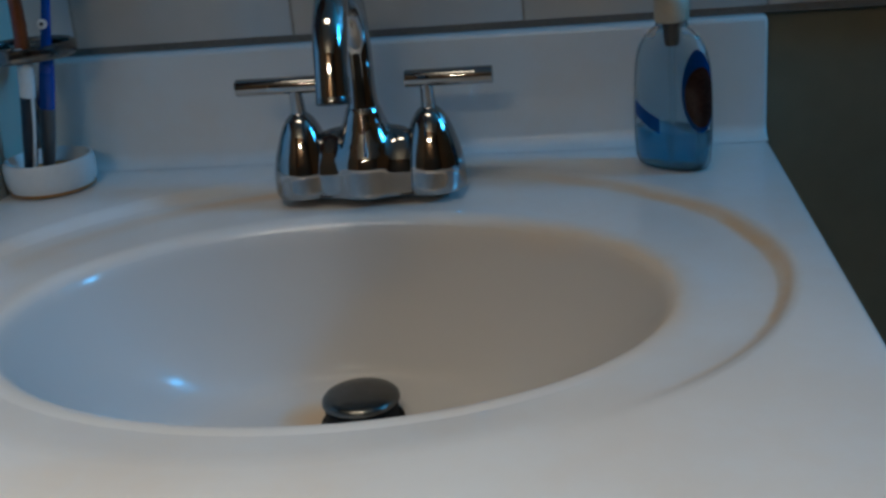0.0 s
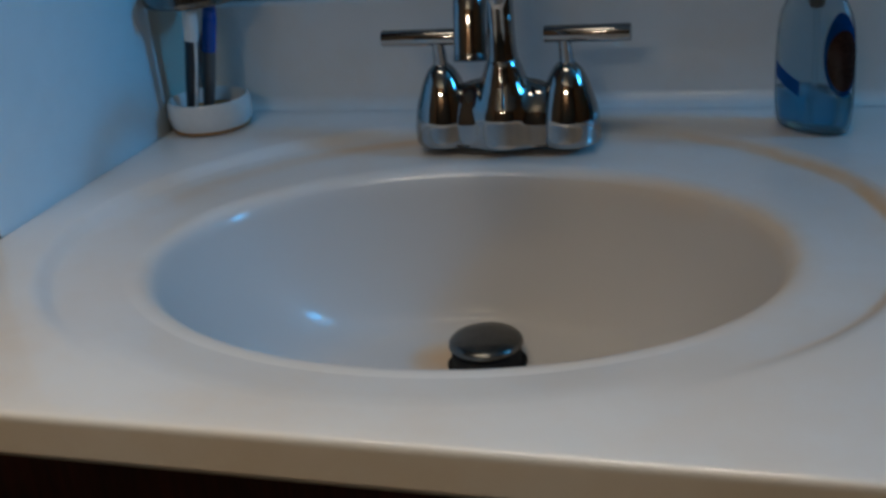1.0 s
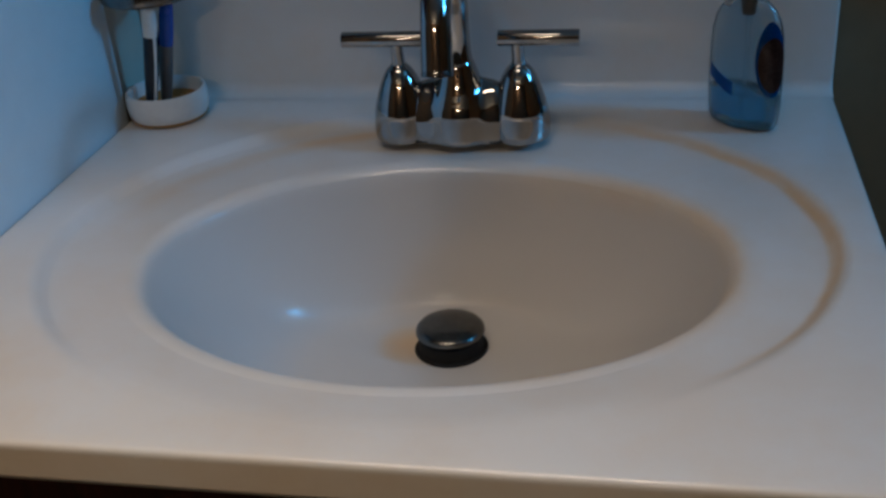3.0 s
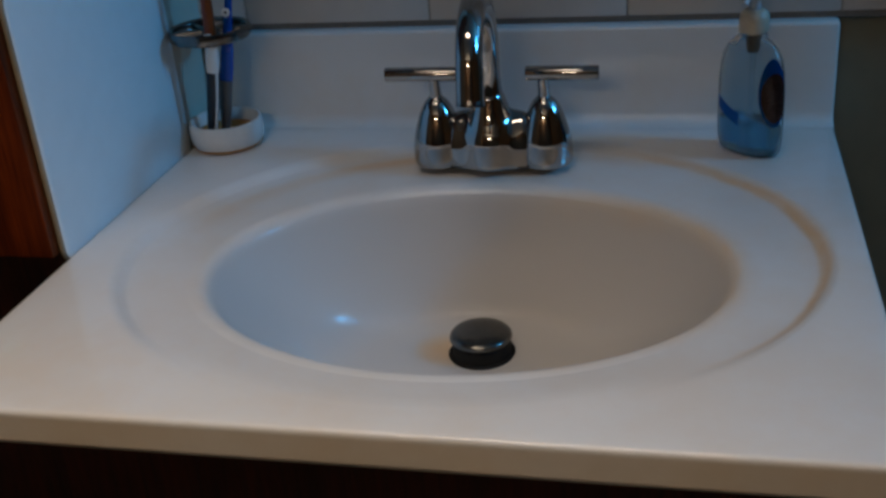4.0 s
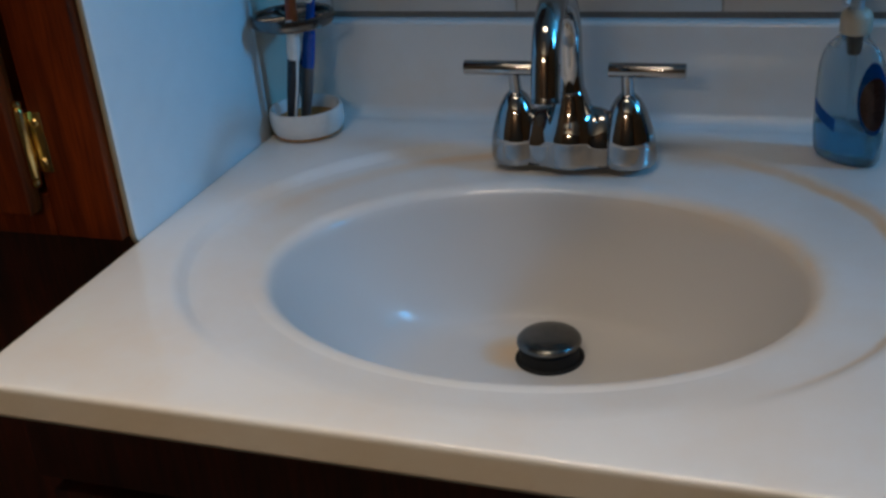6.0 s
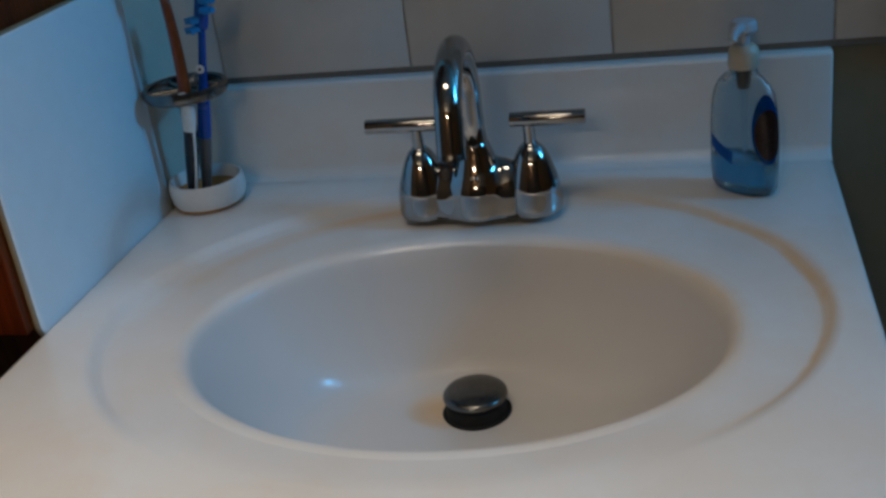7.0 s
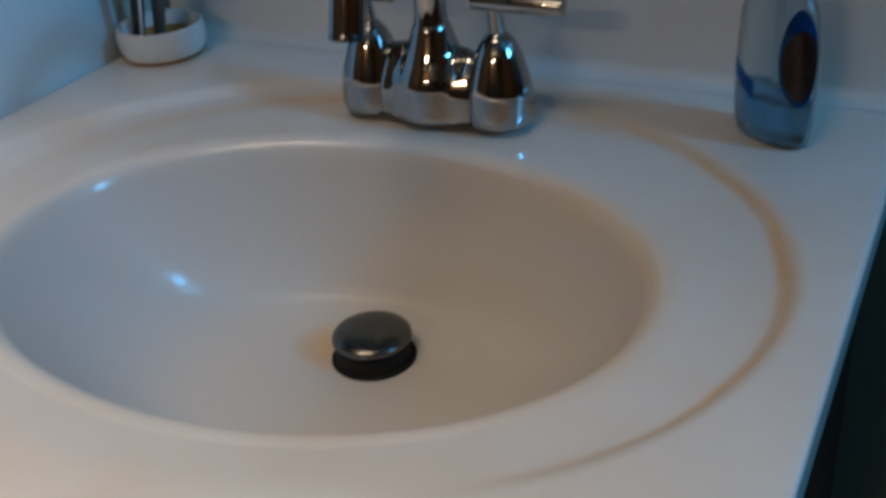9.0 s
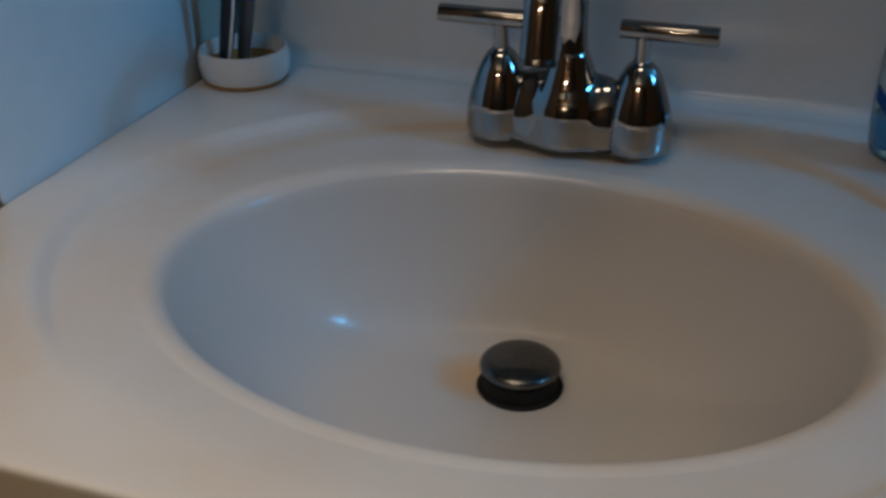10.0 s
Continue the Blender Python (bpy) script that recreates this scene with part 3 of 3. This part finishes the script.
tagged(part("filler_wall", box(-0.43, -0.3225, -0.0525, N - 0.001, D - 0.03, H), PLASTER), "narrow strip of beige painted wall", "wall", kind="structure")

# ---- toothbrush holder ----
HX, HY = -0.2800, -0.041
holder = thing("toothbrush_holder", "white ceramic dish with a chrome ring on a post for toothbrushes", "toothbrush holder", (HX, HY, D + 0.0003))
dish = part("dish", lathe([(0, 0.0), (0.030, 0.0), (0.034, 0.002), (0.0368, 0.008), (0.0378, 0.016), (0.0374, 0.024), (0.0362, 0.0275), (0.0345, 0.028), (0.0332, 0.026), (0.0325, 0.016), (0.029, 0.009), (0.02, 0.007), (0, 0.0068)], 56), CERAMIC, holder)
part("stained_bottom", lathe([(0, 0.0074), (0.02, 0.0076), (0.0285, 0.0098), (0.0318, 0.0155), (0.0312, 0.0158), (0.02, 0.0084), (0, 0.0080)], 40), RESIDUE, dish, "brown dried residue")
part("foot_ring", lathe([(0.0325, 0.0004), (0.0345, 0.0012), (0.0358, 0.0034), (0.0345, 0.0036), (0.0325, 0.0014)], 48), RESIDUE, dish, "yellowed grime line")
part("post", lathe([(0, 0.006), (0.009, 0.007), (0.0045, 0.010), (0.0036, 0.016), (0.0036, 0.132), (0.0055, 0.136), (0.0055, 0.140), (0.003, 0.143), (0, 0.1435)], 24), STEEL, holder)
RZ = 0.117
part("ring", lathe([(0.0385, RZ - 0.005), (0.0405, RZ - 0.003), (0.0412, RZ + 0.001), (0.0405, RZ + 0.005), (0.0385, RZ + 0.0065), (0.0362, RZ + 0.005), (0.0355, RZ + 0.001), (0.0362, RZ - 0.003), (0.0385, RZ - 0.005)], 56), DULL, holder)
for k in range(3):
    a = radians(20 + 60 * k)
    part("spoke", tube([(0.037 * math.cos(a), 0.037 * math.sin(a), RZ), (-0.037 * math.cos(a), -0.037 * math.sin(a), RZ)], 0.0034, 12), DULL, holder)


def toothbrush(label, foot, crown, bend, grip, neck, bristle, marks, pale, top_end, stout=1.0, stripe=0.0):
    """A toothbrush leaning from the dish through the ring: rubber grip, neck, head and tufts."""
    ob = thing("toothbrush", label, "toothbrush", foot, group="toothbrushes in the holder")
    f, c = Vector((0, 0, 0)), Vector(crown) - Vector(foot)

    def at(s):
        return f.lerp(c, s) + Vector(bend) * math.sin(math.pi * s)

    def piece(name, s0, s1, r0, r1, material, parent, swell=0.0, label=""):
        k = 14
        p = [at(s0 + (s1 - s0) * j / k) for j in range(k + 1)]
        q = [(r0 + (r1 - r0) * j / k + swell * math.sin(math.pi * j / k)) * (0.6 if j in (0, k) else 1) for j in range(k + 1)]
        return part(name, tube(p, q, 16, flat=0.8), material, parent, label)

    h = piece("handle", 0.0, top_end, 0.0046, 0.0052, grip[0], ob, 0.0016)
    piece("grip_inlay", pale, top_end + 0.03, 0.0058, 0.0054, grip[1], h, 0.0012, "pale rounded grip end")
    piece("neck", top_end, 0.86, 0.0046 * stout, 0.0034 * stout, neck, ob)
    if stripe:
        part("stripe", tube([at(stripe * j / 10) + Vector((0.0052, -0.0022, 0.003)) for j in range(11)], 0.0017, 8), WHITEPL, h)
    head = piece("head", 0.84, 1.0, 0.0062, 0.0055, neck, ob, 0.001)
    for s, r in marks:
        p = at(s) + Vector((0.0012, -0.0082, 0.001))
        ring = part("button", lathe([(0, 0.0), (r, 0.0), (r, 0.0012), (0, 0.0016)], 18), WHITEPL, ob)
        ring.matrix_local = Matrix.Translation(p) @ pose(0, 0, 0, 80, 0, 8)
        part("button_dot", lathe([(0, 0.0), (r * 0.38, 0.0), (r * 0.38, 0.0022), (0, 0.0024)], 14), BLACKRUB, ring)
    for row in range(7):
        for col in (-1, 0, 1):
            s = 0.86 + 0.135 * row / 6
            p = at(s) + Vector((0.0026 * col, 0, 0))
            d = Vector(((0.8 if row > 2 else -0.8) + 0.15 * col, -0.55, 0.2 * (row % 2 * 2 - 1))).normalized()
            part("tuft", tube([p, p + d * 0.008, p + d * (0.0125 + 0.001 * ((row + col) % 2))], [0.0022, 0.0028, 0.0031], 8), bristle, head)
    return ob


toothbrush("black and white toothbrush with an amber neck leaning in the holder", (HX - 0.009, HY - 0.019, D + 0.0095), (HX + 0.004, HY - 0.014, D + 0.250), (0.014, -0.007, 0), (BLACKRUB, WHITEPL), BROWNPL, BROWNPL, [(0.45, 0.0056)], 0.29, 0.42, 1.35, 0.34)
toothbrush("blue and grey toothbrush with blue bristles leaning in the holder", (HX - 0.002, HY - 0.001, D + 0.0095), (HX + 0.036, HY + 0.0, D + 0.205), (0.001, -0.003, 0), (GREYPL, BLUEPL), BLUEPL, SKYPL, [(0.66, 0.004)], 0.24, 0.52)

# ---- soap bottle ----
SX, SY = 0.237, -0.055
soap = thing("soap_dispenser", "clear plastic hand-soap pump bottle a quarter full of blue soap", "soap bottle", (SX, SY, D + 0.0004))
soap.rotation_euler = (0, 0, radians(-40))
SQ = (1.145, 0.60)
outer = [(0, 0.0), (0.022, 0.0), (0.0262, 0.002), (0.0285, 0.007), (0.0296, 0.02), (0.0297, 0.045), (0.0292, 0.064), (0.0281, 0.079), (0.0258, 0.090), (0.0218, 0.098), (0.0168, 0.1034), (0.0124, 0.1068), (0.0112, 0.112)]
inside = [(r - 0.0011, z + 0.0012) for r, z in outer[1:-1]]
bt = part("bottle", lathe(outer + [(0.0102, 0.112)] + [(max(0.001, r), z) for r, z in inside[::-1]] + [(0, 0.0014)], 48, squash=SQ), BOTTLE, soap)
part("liquid", lathe([(0, 0.0017)] + [(r - 0.0016, z + 0.0017) for r, z in outer[1:5]] + [(0.0278, 0.030), (0.0272, 0.0305), (0, 0.0305)], 48, squash=SQ), SOAP, soap, "blue liquid soap")
part("collar", lathe([(0, 0.111), (0.0119, 0.111), (0.0128, 0.1125), (0.0128, 0.124), (0.0120, 0.1275), (0.0085, 0.131), (0, 0.131)], 36), COLLAR, soap, "cream ribbed pump collar")
part("pump_stem", lathe([(0, 0.13), (0.0052, 0.13), (0.0052, 0.144), (0, 0.144)], 24), PUMP, soap)
head = part("pump_head", lathe([(0, 0.141), (0.0095, 0.141), (0.0112, 0.143), (0.0112, 0.148), (0.0095, 0.151), (0, 0.152)], 28), PUMP, soap)
head.rotation_euler = (0, 0, radians(40))
part("nozzle", tube([(-0.002, -0.006, 0.147), (-0.006, -0.018, 0.1475), (-0.009, -0.027, 0.146), (-0.010, -0.031, 0.142)], [0.0048, 0.0042, 0.0036, 0.003], 16), PUMP, head)
part("dip_tube", rod((0.001, 0, 0.006), (0.0, 0, 0.11), 0.0022, 0.0004, 12), BOTTLE, soap)
part("pump_chamber", lathe([(0, 0.092), (0.005, 0.093), (0.0058, 0.096), (0.0066, 0.104), (0.0072, 0.1108), (0, 0.1108)], 24), CHAMBER, soap, "brownish pump chamber in the neck")


def sticker(name, a0, a1, z_of, material, label, lift=0.0004):
    """A thin label wrapped on the bottle between two angles; z_of gives its lower and upper edge along the wrap."""
    rows = []
    for k in range(21):
        f = (1 - math.cos(math.pi * k / 20)) / 2
        a = radians(a0 + (a1 - a0) * f)
        z0, z1 = z_of(f)
        row = []
        for j in range(9):
            z = z0 + (z1 - z0) * j / 8
            r = np.interp(z, [q[1] for q in outer], [q[0] for q in outer]) + lift
            row.append(Vector((SQ[0] * r * math.cos(a), SQ[1] * r * math.sin(a), z)))
        rows.append(row)
    bm, vs = skin(rows, False)
    bmesh.ops.solidify(bm, geom=bm.faces[:], thickness=0.00025)
    return part(name, bm, material, bt, label)


sticker("blue_band", 222, 272, lambda f: (0.041 - 0.012 * f, 0.0525 - 0.012 * f), BANDB, "blue stripe of the label")


def round_edge(middle, low, high):
    """Lower and upper edge of an oval label along its wrap."""
    def edge(f):
        q = math.sqrt(max(0.0, 1 - (2 * f - 1) ** 2)) + 0.02
        return middle - low * q, middle + high * q
    return edge


sticker("oval_label", 304, 368, round_edge(0.062, 0.030, 0.030), LABELB, "dark blue oval label")
sticker("label_picture", 308, 366, round_edge(0.060, 0.024, 0.020), LABELD, "brown picture on the label", 0.0008)

# ---- lamps ----
lamp = thing("wall_light", "chrome wall light bar with four warm round bulbs", "lamp", (0.05, S + 0.001, 2.06))
part("backplate", box(-0.36, 0.36, 0.0, 0.03, -0.05, 0.05, 0.006), STEEL, lamp)
for k in range(4):
    bx = -0.287 + 0.137 * k
    part("socket", tube([(bx, 0.03, 0), (bx, 0.05, 0), (bx, 0.06, 0)], [0.022, 0.02, 0.016], 20), STEEL, lamp)
    globe = [(0.03 * math.sin(math.pi * j / 12), -0.03 * math.cos(math.pi * j / 12)) for j in range(13)]
    part("bulb", lathe([(max(0, q), z) for q, z in globe], 20, (bx, 0.085, 0)), BULB, lamp, "glowing round bulb")
downlight = thing("ceiling_lamp", "long white ceiling lamp with a frosted cover, switched on", "lamp", (LAMP[0], LAMP[1], H))
part("base", box(-0.47, 0.47, -0.11, 0.11, -0.045, -0.0005, 0.006), WHITEPL, downlight)
part("diffuser", box(-0.45, 0.45, -0.095, 0.095, -0.085, -0.0455, 0.015, 3), FROST, downlight, "frosted plastic cover").visible_shadow = False

# ---- tiles on the wall, last ----
PITCH, TX, TZ = 0.1965, 0.1225, 0.9145
tb = box(-PITCH / 2 + 0.0009, PITCH / 2 - 0.0009, -0.006, 0.0, 0.0009, PITCH - 0.0009, 0.0014)
tile_mesh = None
for row in range(4):
    for col in range(-4, 4):
        x = TX + PITCH * (col + 0.5)
        if tile_mesh is None:
            t = part("tile", tb, TILE, north)
            tile_mesh = t.data
        else:
            t = new("tile", tile_mesh)
            t.parent = north
        t.location = (x, 0.0374, TZ + row * PITCH)
